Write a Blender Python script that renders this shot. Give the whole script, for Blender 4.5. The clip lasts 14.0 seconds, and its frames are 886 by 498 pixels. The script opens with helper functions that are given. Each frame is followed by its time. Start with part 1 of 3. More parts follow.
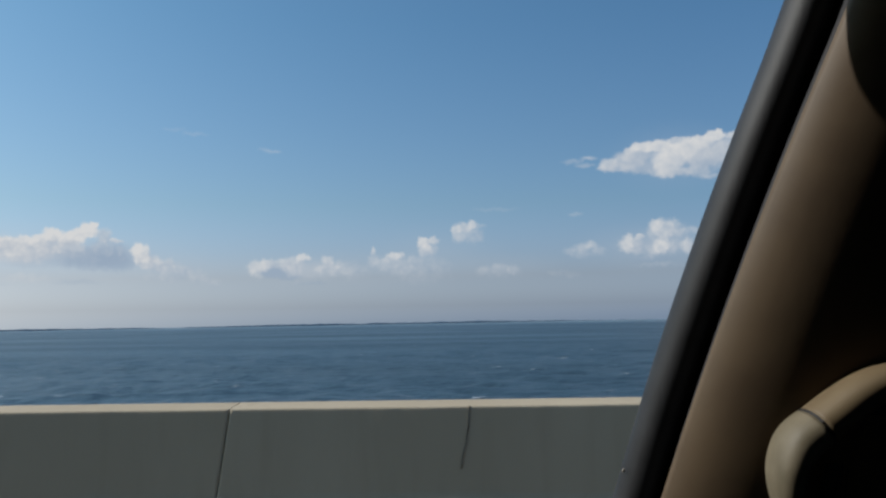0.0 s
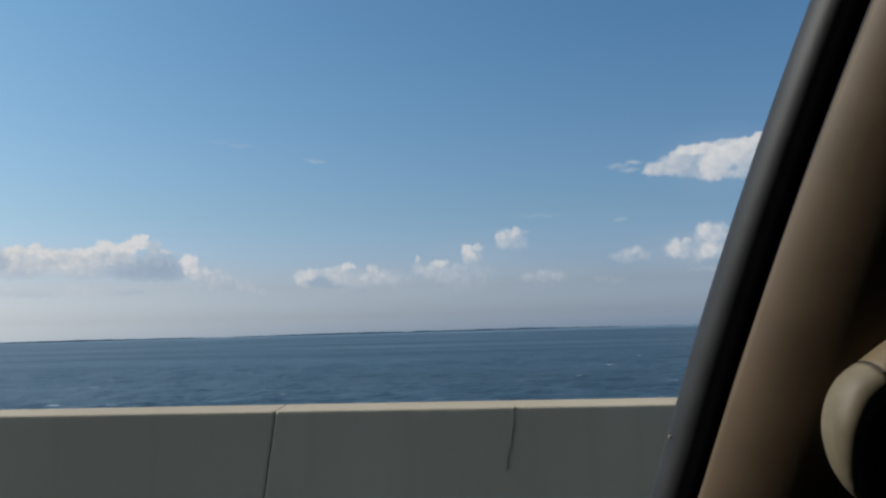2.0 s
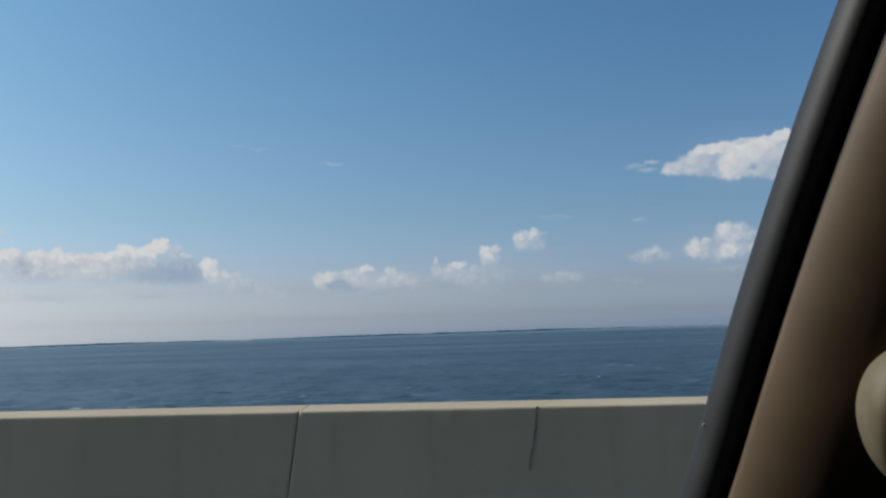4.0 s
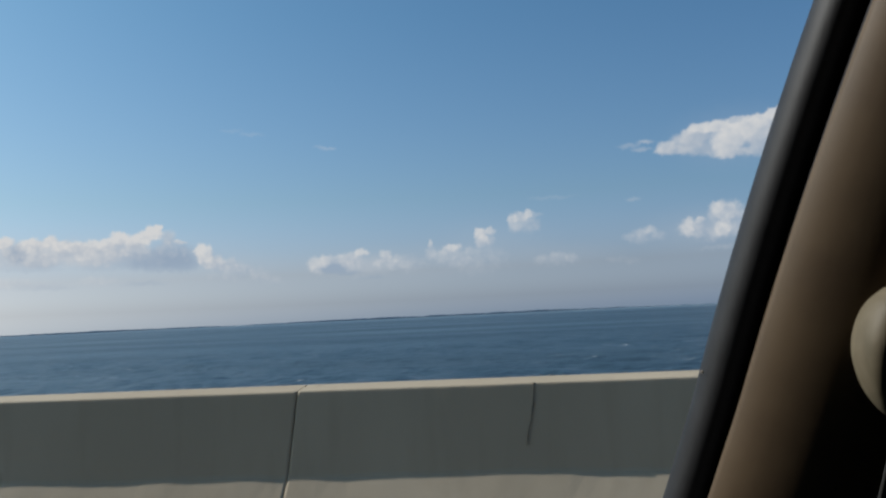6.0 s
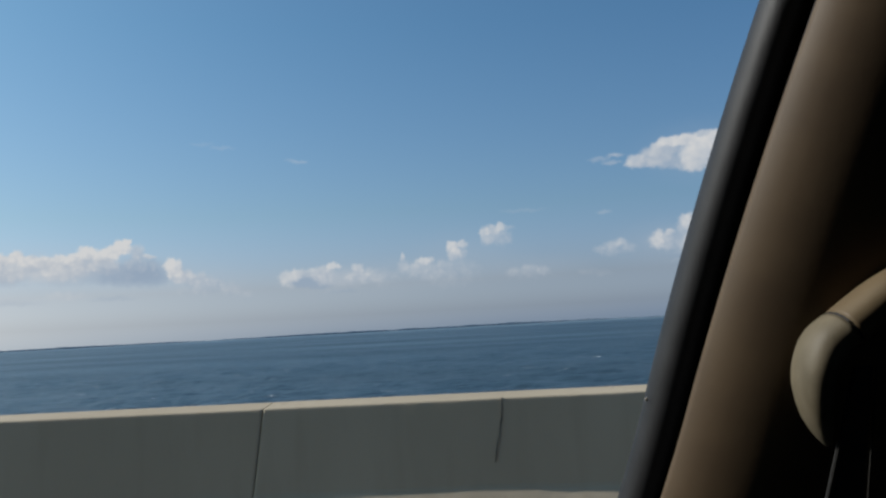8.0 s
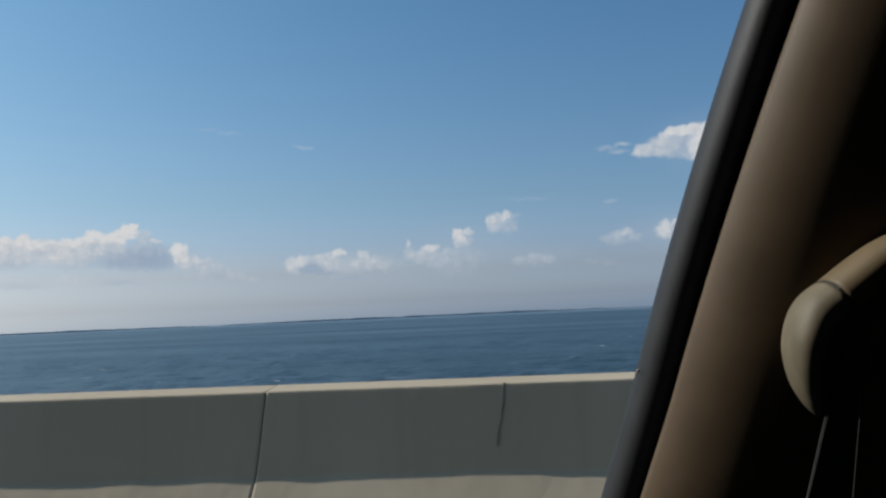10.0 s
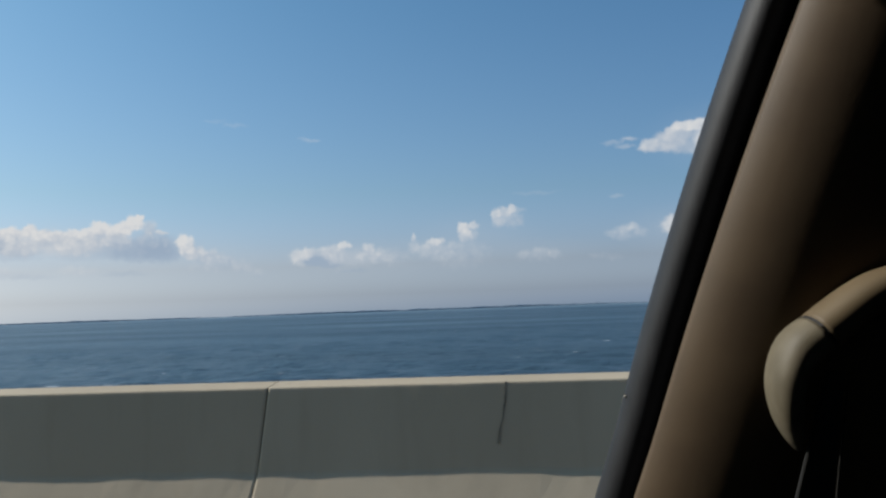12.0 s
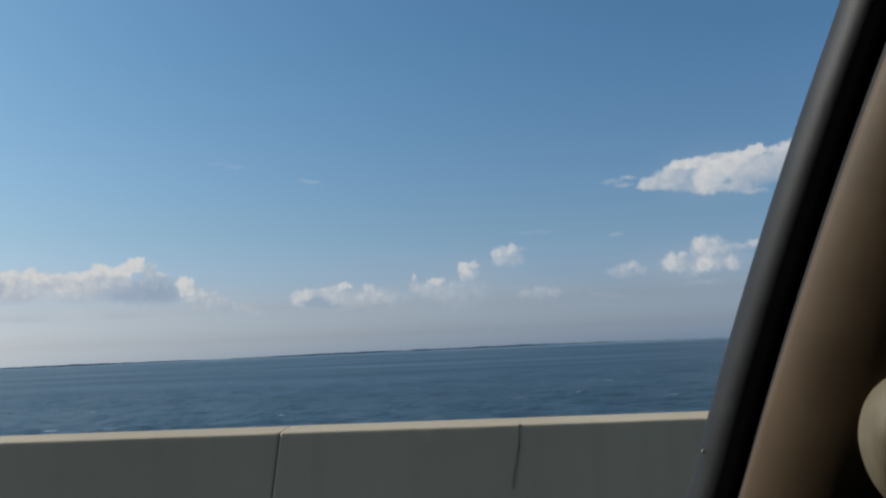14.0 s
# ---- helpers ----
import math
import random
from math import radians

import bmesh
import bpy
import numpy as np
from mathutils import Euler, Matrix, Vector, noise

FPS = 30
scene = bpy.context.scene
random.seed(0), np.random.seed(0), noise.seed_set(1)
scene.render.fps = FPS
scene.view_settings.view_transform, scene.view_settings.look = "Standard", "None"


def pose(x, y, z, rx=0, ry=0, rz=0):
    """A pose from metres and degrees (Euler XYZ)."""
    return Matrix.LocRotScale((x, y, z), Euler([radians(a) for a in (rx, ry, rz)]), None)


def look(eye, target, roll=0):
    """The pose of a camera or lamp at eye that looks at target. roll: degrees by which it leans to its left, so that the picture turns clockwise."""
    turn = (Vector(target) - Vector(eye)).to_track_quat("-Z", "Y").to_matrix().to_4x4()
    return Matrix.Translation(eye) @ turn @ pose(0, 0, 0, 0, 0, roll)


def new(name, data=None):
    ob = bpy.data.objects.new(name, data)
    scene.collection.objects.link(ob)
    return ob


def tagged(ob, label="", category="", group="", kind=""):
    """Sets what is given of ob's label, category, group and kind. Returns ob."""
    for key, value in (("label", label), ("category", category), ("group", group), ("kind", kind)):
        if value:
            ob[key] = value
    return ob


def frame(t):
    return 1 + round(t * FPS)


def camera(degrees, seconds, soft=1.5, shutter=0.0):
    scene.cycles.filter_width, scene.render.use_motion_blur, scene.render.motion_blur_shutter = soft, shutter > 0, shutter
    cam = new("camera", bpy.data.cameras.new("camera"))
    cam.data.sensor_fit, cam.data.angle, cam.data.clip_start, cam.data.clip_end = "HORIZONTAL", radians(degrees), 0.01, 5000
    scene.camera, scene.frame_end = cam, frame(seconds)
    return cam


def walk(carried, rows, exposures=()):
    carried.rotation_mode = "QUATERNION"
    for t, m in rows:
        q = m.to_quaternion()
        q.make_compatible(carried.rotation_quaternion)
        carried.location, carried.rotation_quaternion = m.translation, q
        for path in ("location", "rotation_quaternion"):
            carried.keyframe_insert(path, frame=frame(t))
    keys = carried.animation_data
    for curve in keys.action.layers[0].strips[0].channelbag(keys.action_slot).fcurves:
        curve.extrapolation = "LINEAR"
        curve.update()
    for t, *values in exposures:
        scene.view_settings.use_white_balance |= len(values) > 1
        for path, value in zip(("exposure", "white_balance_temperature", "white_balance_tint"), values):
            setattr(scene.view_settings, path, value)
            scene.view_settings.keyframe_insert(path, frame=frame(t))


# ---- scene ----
# The camera sits in a car on a long sea bridge and looks out over the concrete barrier.
# x runs along the bridge (the car heads to -x), y points out to sea, z is up; the road is z = 0.
cam = camera(56.0, 14.0, soft=2.5)
ROWS = [
    (0.0, pose(-0.008, -0.009, 1.231, 95.00, 1.03, 2.90)),
    (0.5, pose(0.015, 0.014, 1.201, 93.99, 0.76, 3.06)),
    (1.0, pose(0.025, 0.011, 1.191, 95.03, 0.85, 3.99)),
    (1.5, pose(0.007, 0.009, 1.198, 95.74, 1.26, 5.87)),
    (2.0, pose(-0.003, 0.014, 1.195, 95.57, 1.54, 5.99)),
    (2.5, pose(-0.020, 0.019, 1.178, 95.02, 1.58, 5.94)),
    (2.7, pose(-0.019, 0.016, 1.179, 95.80, 1.71, 7.42)),
    (4.8, pose(-0.014, -0.011, 1.192, 95.48, 2.17, 6.74)),
    (5.0, pose(-0.013, -0.014, 1.193, 94.93, 2.53, 5.70)),
    (5.5, pose(-0.031, -0.030, 1.180, 94.80, 2.20, 7.82)),
    (6.0, pose(-0.022, -0.012, 1.163, 94.52, 2.67, 6.97)),
    (6.5, pose(-0.043, -0.036, 1.143, 94.57, 2.82, 8.46)),
    (7.0, pose(-0.018, -0.001, 1.155, 94.31, 2.32, 7.18)),
    (7.5, pose(-0.021, -0.006, 1.183, 95.20, 2.82, 8.02)),
    (8.0, pose(0.004, 0.010, 1.173, 95.33, 3.11, 5.09)),
    (8.2, pose(0.007, 0.010, 1.194, 95.97, 2.89, 5.05)),
    (10.3, pose(0.014, 0.016, 1.156, 94.40, 2.28, 5.66)),
    (10.5, pose(0.015, 0.016, 1.161, 94.93, 0.91, 5.87)),
    (11.0, pose(0.032, 0.006, 1.204, 94.90, 2.17, 5.46)),
    (11.5, pose(0.032, -0.003, 1.206, 94.72, 1.41, 5.37)),
    (12.0, pose(0.028, 0.013, 1.182, 94.06, 2.03, 5.76)),
    (12.5, pose(0.024, 0.003, 1.200, 95.33, 3.20, 7.51)),
    (13.0, pose(0.016, -0.004, 1.176, 94.89, 2.76, 8.75)),
    (13.5, pose(0.013, 0.002, 1.174, 95.31, 2.97, 8.29)),
    (14.0, pose(-0.031, -0.001, 1.197, 96.80, 2.49, 5.83)),
]
walk(cam, ROWS, exposures=[(0.0, -0.03), (1.0, 0.04), (1.5, -0.05), (2.0, -0.06), (2.5, -0.09), (5.0, -0.07), (8.0, -0.09), (10.5, -0.03), (12.0, 0.02), (12.5, 0.0), (13.0, -0.08), (13.5, -0.12), (14.0, -0.13)])

# ---- world and sun ----
SUN = Vector((-1.2, 0.126, 1.0)).normalized()
world = bpy.data.worlds.new("sky")
scene.world = world
world.use_nodes = True
wn, wl = world.node_tree.nodes, world.node_tree.links
sky = wn.new("ShaderNodeTexSky")
sky.sky_type = 'NISHITA'
sky.sun_disc = False
sky.sun_elevation = math.asin(SUN.z)
sky.sun_rotation = math.atan2(SUN.x, SUN.y)
sky.altitude = 0
sky.air_density, sky.dust_density, sky.ozone_density = 1.0, 1.8, 2.2
wn["Background"].inputs["Strength"].default_value = 0.104
# a humid summer sky: bluer overhead, pale lavender towards the horizon
geo = wn.new("ShaderNodeTexCoord")
sep = wn.new("ShaderNodeSeparateXYZ")
wl.new(geo.outputs["Generated"], sep.inputs[0])
hue = wn.new("ShaderNodeValToRGB")
hue.color_ramp.elements[0].position, hue.color_ramp.elements[0].color = 0.0, (1.62, 2.08, 3.12, 1)
hue.color_ramp.elements[1].position, hue.color_ramp.elements[1].color = 0.35, (0.64, 0.98, 1.08, 1)
for at_, tone in ((0.02, (1.14, 1.37, 1.98, 1)), (0.055, (0.955, 1.02, 1.30, 1)), (0.14, (0.80, 0.99, 1.085, 1))):
    hue.color_ramp.elements.new(at_).color = tone
wl.new(sep.outputs["Z"], hue.inputs[0])
tint = wn.new("ShaderNodeMix")
tint.data_type, tint.blend_type = 'RGBA', 'MULTIPLY'
tint.inputs["Factor"].default_value = 1.0
wl.new(sky.outputs[0], tint.inputs["A"])
wl.new(hue.outputs[0], tint.inputs["B"])

# clouds, drawn puff over puff from back to front: azimuth, elevation, half width, half height (degrees), cover, brightness, shape (0 round, 1 with a level base, 2 soft veil)
HAZE = [(-31.16, 4.48, 11.61, 2.11, 0.26, 0.6, 2), (-21.38, 3.64, 4.86, 1.20, 0.2, 0.55, 2), (-10.35, 3.44, 8.14, 1.55, 0.2, 0.55, 2), (-3.29, 4.68, 4.60, 2.11, 0.12, 0.6, 2), (11.23, 4.73, 5.04, 1.85, 0.2, 0.55, 2), (13.05, 10.59, 4.61, 2.30, 0.14, 0.6, 2), (1.27, 3.67, 4.48, 0.97, 0.12, 0.55, 2)]
BANK_BASE = [(-34.05, 4.58, 3.38, 1.09, 0.74, 0.62, 1), (-30.16, 4.61, 3.75, 1.16, 0.74, 0.68, 1), (-32.78, 4.85, 1.55, 0.84, 0.72, 0.78, 0), (-29.49, 4.82, 1.63, 0.81, 0.78, 0.8, 0), (-25.52, 4.31, 3.59, 1.29, 0.72, 0.22, 1), (-32.14, 2.72, 1.80, 0.33, 0.34, 0.25, 1), (-26.59, 2.86, 1.58, 0.28, 0.36, 0.15, 1), (-37.70, 4.81, 2.70, 1.20, 0.72, 0.62, 1), (-39.99, 4.81, 2.58, 1.15, 0.72, 0.62, 1)]
BANK_TOPS = [(-35.55, 6.94, 0.72, 0.36, 0.41, 0.81, 0), (-37.11, 5.83, 1.27, 0.83, 0.97, 0.91, 0), (-38.87, 5.98, 1.23, 0.92, 0.97, 0.96, 0), (-35.45, 5.42, 0.72, 0.52, 0.97, 0.86, 0), (-34.68, 5.59, 0.59, 0.40, 0.97, 1, 0), (-33.99, 4.93, 0.67, 0.60, 0.83, 0.44, 0), (-33.10, 5.42, 0.75, 0.44, 0.97, 0.91, 0), (-32.07, 5.63, 0.55, 0.41, 0.97, 0.94, 0), (-31.29, 5.30, 0.63, 0.45, 0.97, 0.81, 0), (-30.49, 5.26, 0.71, 0.42, 0.94, 0.86, 0)]
BANK_CREST = [(-29.49, 5.29, 0.71, 0.43, 0.85, 0.9, 0), (-28.81, 5.46, 0.54, 0.39, 0.9, 1, 0), (-28.02, 5.78, 0.58, 0.51, 0.97, 1.1, 0), (-28.19, 5.23, 0.87, 0.51, 0.8, 0.75, 0), (-27.15, 5.55, 0.66, 0.44, 0.97, 0.95, 0), (-26.56, 5.87, 0.55, 0.44, 0.97, 1.1, 0), (-25.96, 6.16, 0.56, 0.48, 0.97, 1.1, 0), (-25.67, 6.49, 0.30, 0.26, 0.97, 1.1, 0), (-25.11, 5.86, 0.49, 0.52, 0.68, 0.55, 0), (-24.25, 5.55, 0.42, 0.15, 0.73, 0.9, 0), (-27.02, 5.00, 1.10, 0.51, 0.73, 0.55, 0)]
FOLDS = [(-33.99, 4.93, 0.57, 0.41, 0.5, 0.35, 0), (-32.62, 4.78, 0.51, 0.29, 0.35, 0.45, 0), (-31.16, 4.84, 0.59, 0.26, 0.35, 0.45, 0), (-29.89, 4.89, 0.47, 0.27, 0.3, 0.5, 0), (-28.64, 4.88, 0.61, 0.24, 0.35, 0.45, 0), (-32.78, 4.22, 1.95, 0.29, 0.4, 0.35, 1), (-34.67, 3.06, 1.89, 0.41, 0.45, 0.75, 0), (-32.46, 2.87, 1.69, 0.36, 0.4, 0.5, 1), (-29.33, 3.12, 1.36, 0.34, 0.3, 0.75, 0), (-35.44, 4.11, 1.24, 0.37, 0.4, 0.7, 0)]
BELLY = [(-24.77, 4.81, 1.29, 0.79, 0.6, 0.18, 0), (-25.70, 4.16, 2.57, 0.93, 0.62, 0.1, 1), (-24.21, 3.98, 1.30, 0.86, 0.55, 0.02, 1), (-29.16, 3.94, 2.05, 0.41, 0.3, 0.3, 1), (-33.10, 3.94, 1.94, 0.39, 0.35, 0.3, 1)]
BANK_END = [(-23.11, 4.93, 0.36, 0.48, 0.82, 1, 0), (-22.75, 4.77, 0.56, 0.56, 0.82, 1, 0), (-22.54, 4.24, 0.60, 0.48, 0.82, 0.7, 0), (-21.96, 4.07, 0.69, 0.52, 0.7, 0.65, 0), (-21.23, 3.90, 0.81, 0.49, 0.63, 0.55, 0), (-20.20, 3.64, 0.82, 0.37, 0.5, 0.35, 0), (-19.16, 3.19, 0.74, 0.54, 0.45, 0.5, 0), (-18.24, 2.78, 0.54, 0.41, 0.38, 0.5, 0), (-21.02, 3.25, 1.63, 0.41, 0.38, 0.45, 0)]
ROLL = [(-12.46, 3.53, 3.66, 0.92, 0.47, 0.62, 1), (-9.37, 3.66, 1.39, 0.62, 0.42, 0.67, 0), (-13.22, 4.02, 0.99, 0.54, 0.68, 0.77, 0), (-12.36, 4.49, 0.54, 0.23, 0.73, 0.97, 0), (-12.99, 3.62, 0.76, 0.50, 0.53, 0.62, 0), (-15.27, 3.81, 0.76, 0.57, 0.73, 0.94, 0), (-14.63, 3.98, 0.61, 0.42, 0.58, 0.72, 0), (-14.30, 3.40, 1.14, 0.49, 0.79, -0.13, 1), (-13.54, 3.14, 1.30, 0.27, 0.53, -0.03, 1), (-11.26, 3.76, 0.46, 0.38, 0.53, 0.77, 0), (-10.75, 4.17, 0.42, 0.42, 0.63, 0.92, 0), (-10.26, 3.77, 0.54, 0.50, 0.53, 0.67, 0), (-11.94, 2.78, 1.31, 0.19, 0.32, 0.12, 0)]
TOWERS = [(-6.18, 3.94, 1.63, 0.78, 0.4, 0.62, 0), (-4.40, 3.64, 2.13, 1.08, 0.31, 0.55, 0), (-7.66, 4.84, 0.16, 0.35, 0.57, 0.9, 0), (-7.61, 4.18, 0.39, 0.47, 0.44, 0.7, 0), (-6.79, 4.27, 0.43, 0.23, 0.52, 0.9, 0), (-6.19, 4.56, 0.50, 0.27, 0.63, 0.95, 0), (-5.76, 4.66, 0.35, 0.23, 0.47, 0.9, 0), (-3.65, 4.92, 0.50, 0.43, 0.52, 0.65, 0), (-4.03, 4.98, 0.47, 0.54, 0.63, 0.8, 0), (-4.09, 5.45, 0.47, 0.39, 0.81, 0.98, 0), (-3.42, 5.61, 0.35, 0.31, 0.63, 0.9, 0)]
HEAD = [(-0.99, 5.97, 0.93, 0.66, 0.43, 0.67, 0), (-0.30, 5.86, 0.38, 0.46, 0.34, 0.62, 0), (-1.70, 5.73, 0.46, 0.43, 0.47, 0.72, 0), (-1.36, 6.46, 0.54, 0.39, 0.59, 0.87, 0), (-1.91, 6.33, 0.35, 0.39, 0.6, 0.97, 0), (-0.76, 6.66, 0.35, 0.31, 0.61, 0.97, 0), (-0.30, 6.52, 0.54, 0.19, 0.27, 0.87, 0)]
FAINT = [(1.07, 3.17, 1.45, 0.30, 0.2, 0.4, 0), (0.13, 3.48, 0.69, 0.31, 0.3, 0.7, 0), (1.09, 3.60, 0.69, 0.34, 0.34, 0.75, 0), (2.04, 3.44, 0.53, 0.42, 0.32, 0.65, 0), (5.06, 3.18, 0.82, 0.26, 0.14, 0.6, 0), (6.06, 3.01, 0.52, 0.26, 0.14, 0.6, 0), (6.82, 4.42, 1.03, 0.33, 0.28, 0.55, 0), (5.94, 4.62, 0.52, 0.30, 0.32, 0.7, 0), (6.70, 4.84, 0.70, 0.33, 0.46, 0.85, 0), (7.27, 5.04, 0.48, 0.26, 0.4, 0.9, 0), (7.80, 4.66, 0.59, 0.40, 0.3, 0.65, 0)]
LUMP = [(11.94, 4.78, 2.99, 1.18, 0.43, 0.46, 1), (13.00, 5.74, 0.77, 0.56, 0.43, 0.66, 0), (12.16, 5.84, 1.05, 0.74, 0.62, 0.81, 0), (11.68, 6.14, 0.50, 0.46, 0.56, 0.91, 0), (10.33, 4.74, 0.61, 0.54, 0.53, 0.68, 0), (9.73, 5.00, 0.58, 0.61, 0.68, 0.96, 0), (10.52, 5.43, 0.32, 0.25, 0.56, 0.91, 0), (13.69, 4.66, 0.55, 0.52, 0.56, 0.81, 0), (12.65, 4.73, 0.63, 0.49, 0.43, 0.56, 0), (11.91, 4.78, 0.53, 0.60, 0.68, 0.96, 0), (11.35, 4.48, 0.50, 0.46, 0.51, 0.71, 0), (11.35, 3.93, 1.58, 0.18, 0.3, 0.01, 0), (11.68, 3.57, 1.47, 0.18, 0.22, 0.51, 0)]
LUMP_END = [(14.19, 5.73, 0.75, 0.27, 0.4, 0.65, 0), (15.03, 5.85, 0.61, 0.34, 0.5, 0.8, 0), (15.92, 5.88, 0.87, 0.47, 0.55, 0.85, 0)]
WEDGE = [(18.96, 11.03, 2.53, 1.08, 0.8, 0.65, 0), (16.74, 10.58, 1.39, 0.99, 0.75, 0.4, 0), (15.90, 10.78, 1.20, 0.94, 0.8, 0.45, 0), (14.77, 10.51, 1.22, 0.92, 0.85, 0.5, 0), (14.42, 9.52, 1.57, 0.34, 0.55, 0.5, 0), (12.73, 9.69, 1.46, 0.38, 0.75, 0.65, 0), (15.29, 9.21, 1.08, 0.20, 0.45, 0.6, 0), (9.42, 10.13, 0.94, 0.33, 0.6, 0.6, 0), (10.81, 10.09, 1.42, 0.46, 0.62, 0.5, 0), (8.70, 10.34, 0.66, 0.44, 0.7, 0.75, 0), (9.75, 10.63, 0.86, 0.54, 0.7, 0.6, 0), (10.68, 10.81, 1.14, 0.64, 0.75, 0.55, 0), (8.24, 10.19, 0.44, 0.26, 0.55, 0.8, 0)]
WEDGE_TOP = [(10.13, 11.23, 0.47, 0.25, 0.7, 0.95, 0), (11.02, 11.41, 0.85, 0.36, 0.8, 1, 0), (12.14, 11.41, 0.91, 0.42, 0.85, 0.95, 0), (12.24, 10.25, 0.70, 0.91, 0.8, 0.95, 0), (13.10, 10.76, 0.97, 0.90, 0.85, 0.88, 0), (13.91, 11.18, 0.89, 0.58, 0.85, 0.9, 0), (14.71, 11.53, 0.75, 0.41, 0.85, 0.95, 0), (15.67, 11.79, 0.74, 0.34, 0.85, 1, 0), (15.90, 12.05, 0.27, 0.17, 0.75, 1, 0), (16.87, 11.68, 0.60, 0.27, 0.75, 0.9, 0), (17.56, 11.84, 0.46, 0.33, 0.75, 1, 0), (18.54, 11.97, 0.97, 0.45, 0.8, 1, 0), (13.46, 11.75, 0.83, 0.21, 0.6, 0.95, 0)]
STREAKS = [(6.24, 10.66, 0.82, 0.19, 0.22, 0.8, 0), (7.38, 10.83, 0.66, 0.18, 0.4, 0.85, 0), (7.05, 10.40, 0.74, 0.15, 0.28, 0.8, 0), (-14.40, 11.64, 0.68, 0.15, 0.2, 0.9, 0), (-15.05, 11.76, 0.45, 0.11, 0.1, 0.9, 0), (-19.52, 12.64, 0.81, 0.15, 0.12, 0.9, 0), (-20.82, 12.85, 0.94, 0.14, 0.08, 0.9, 0), (6.32, 7.15, 0.52, 0.15, 0.18, 0.8, 0), (0.92, 7.62, 1.68, 0.15, 0.1, 0.8, 0)]
SKY_CLOUDS = (HAZE, BANK_BASE, BANK_TOPS, BANK_CREST, FOLDS, BELLY, BANK_END, ROLL, TOWERS, HEAD, FAINT, LUMP, LUMP_END, WEDGE, WEDGE_TOP, STREAKS)


def wmath(op, a, b=None, c=None):
    n = wn.new("ShaderNodeMath")
    n.operation = op
    for k, v in enumerate((a, b, c)):
        if isinstance(v, (int, float)):
            n.inputs[k].default_value = v
        elif v is not None:
            wl.new(v, n.inputs[k])
    return n.outputs[0]


def wvec(op, a, b=None, c=None):
    n = wn.new("ShaderNodeVectorMath")
    n.operation = op
    for k, v in enumerate((a, b, c)):
        if isinstance(v, tuple):
            n.inputs[k].default_value = v
        elif v is not None:
            wl.new(v, n.inputs[k])
    return n


def wrange(value, a, b, lo, hi, kind='SMOOTHSTEP'):
    n = wn.new("ShaderNodeMapRange")
    n.interpolation_type = kind
    for key, v in (("From Min", a), ("From Max", b), ("To Min", lo), ("To Max", hi)):
        n.inputs[key].default_value = v
    wl.new(value, n.inputs["Value"])
    return n.outputs[0]


azimuth = wmath('MULTIPLY', wmath('ARCTAN2', sep.outputs["X"], sep.outputs["Y"]), 57.29578)
elevation = wmath('MULTIPLY', wmath('ARCSINE', sep.outputs["Z"]), 57.29578)
sky_place = wn.new("ShaderNodeCombineXYZ")
wl.new(azimuth, sky_place.inputs[0])
wl.new(elevation, sky_place.inputs[1])


def ragged(place, scale, amount, detail):
    """The place in the sky, pushed about by noise."""
    tex = wn.new("ShaderNodeTexNoise")
    tex.noise_dimensions = '2D'
    tex.inputs["Scale"].default_value, tex.inputs["Detail"].default_value, tex.inputs["Roughness"].default_value = scale, detail, 0.6
    wl.new(sky_place.outputs[0], tex.inputs["Vector"])
    push = wvec('MULTIPLY_ADD', tex.outputs["Color"], (amount, amount, 0), (-amount / 2, -amount / 2, 0))
    return wvec('ADD', place, push.outputs[0]).outputs[0]


def billows(place):
    """Rounded bulges, as cauliflower heads have."""
    total = None
    for scale, amount in ((1.5, 0.6), (3.2, 0.36)):
        tex = wn.new("ShaderNodeTexVoronoi")
        tex.voronoi_dimensions, tex.feature = '2D', 'SMOOTH_F1'
        tex.inputs["Scale"].default_value, tex.inputs["Smoothness"].default_value = scale, 0.5
        wl.new(place, tex.inputs["Vector"])
        total = wmath('MULTIPLY_ADD', tex.outputs["Distance"], amount, total if total is not None else -0.43)
    return total


ragged_place = ragged(ragged(sky_place.outputs[0], 1.3, 0.42, 2.5), 5.0, 0.11, 2.0)
bulge = billows(ragged_place)


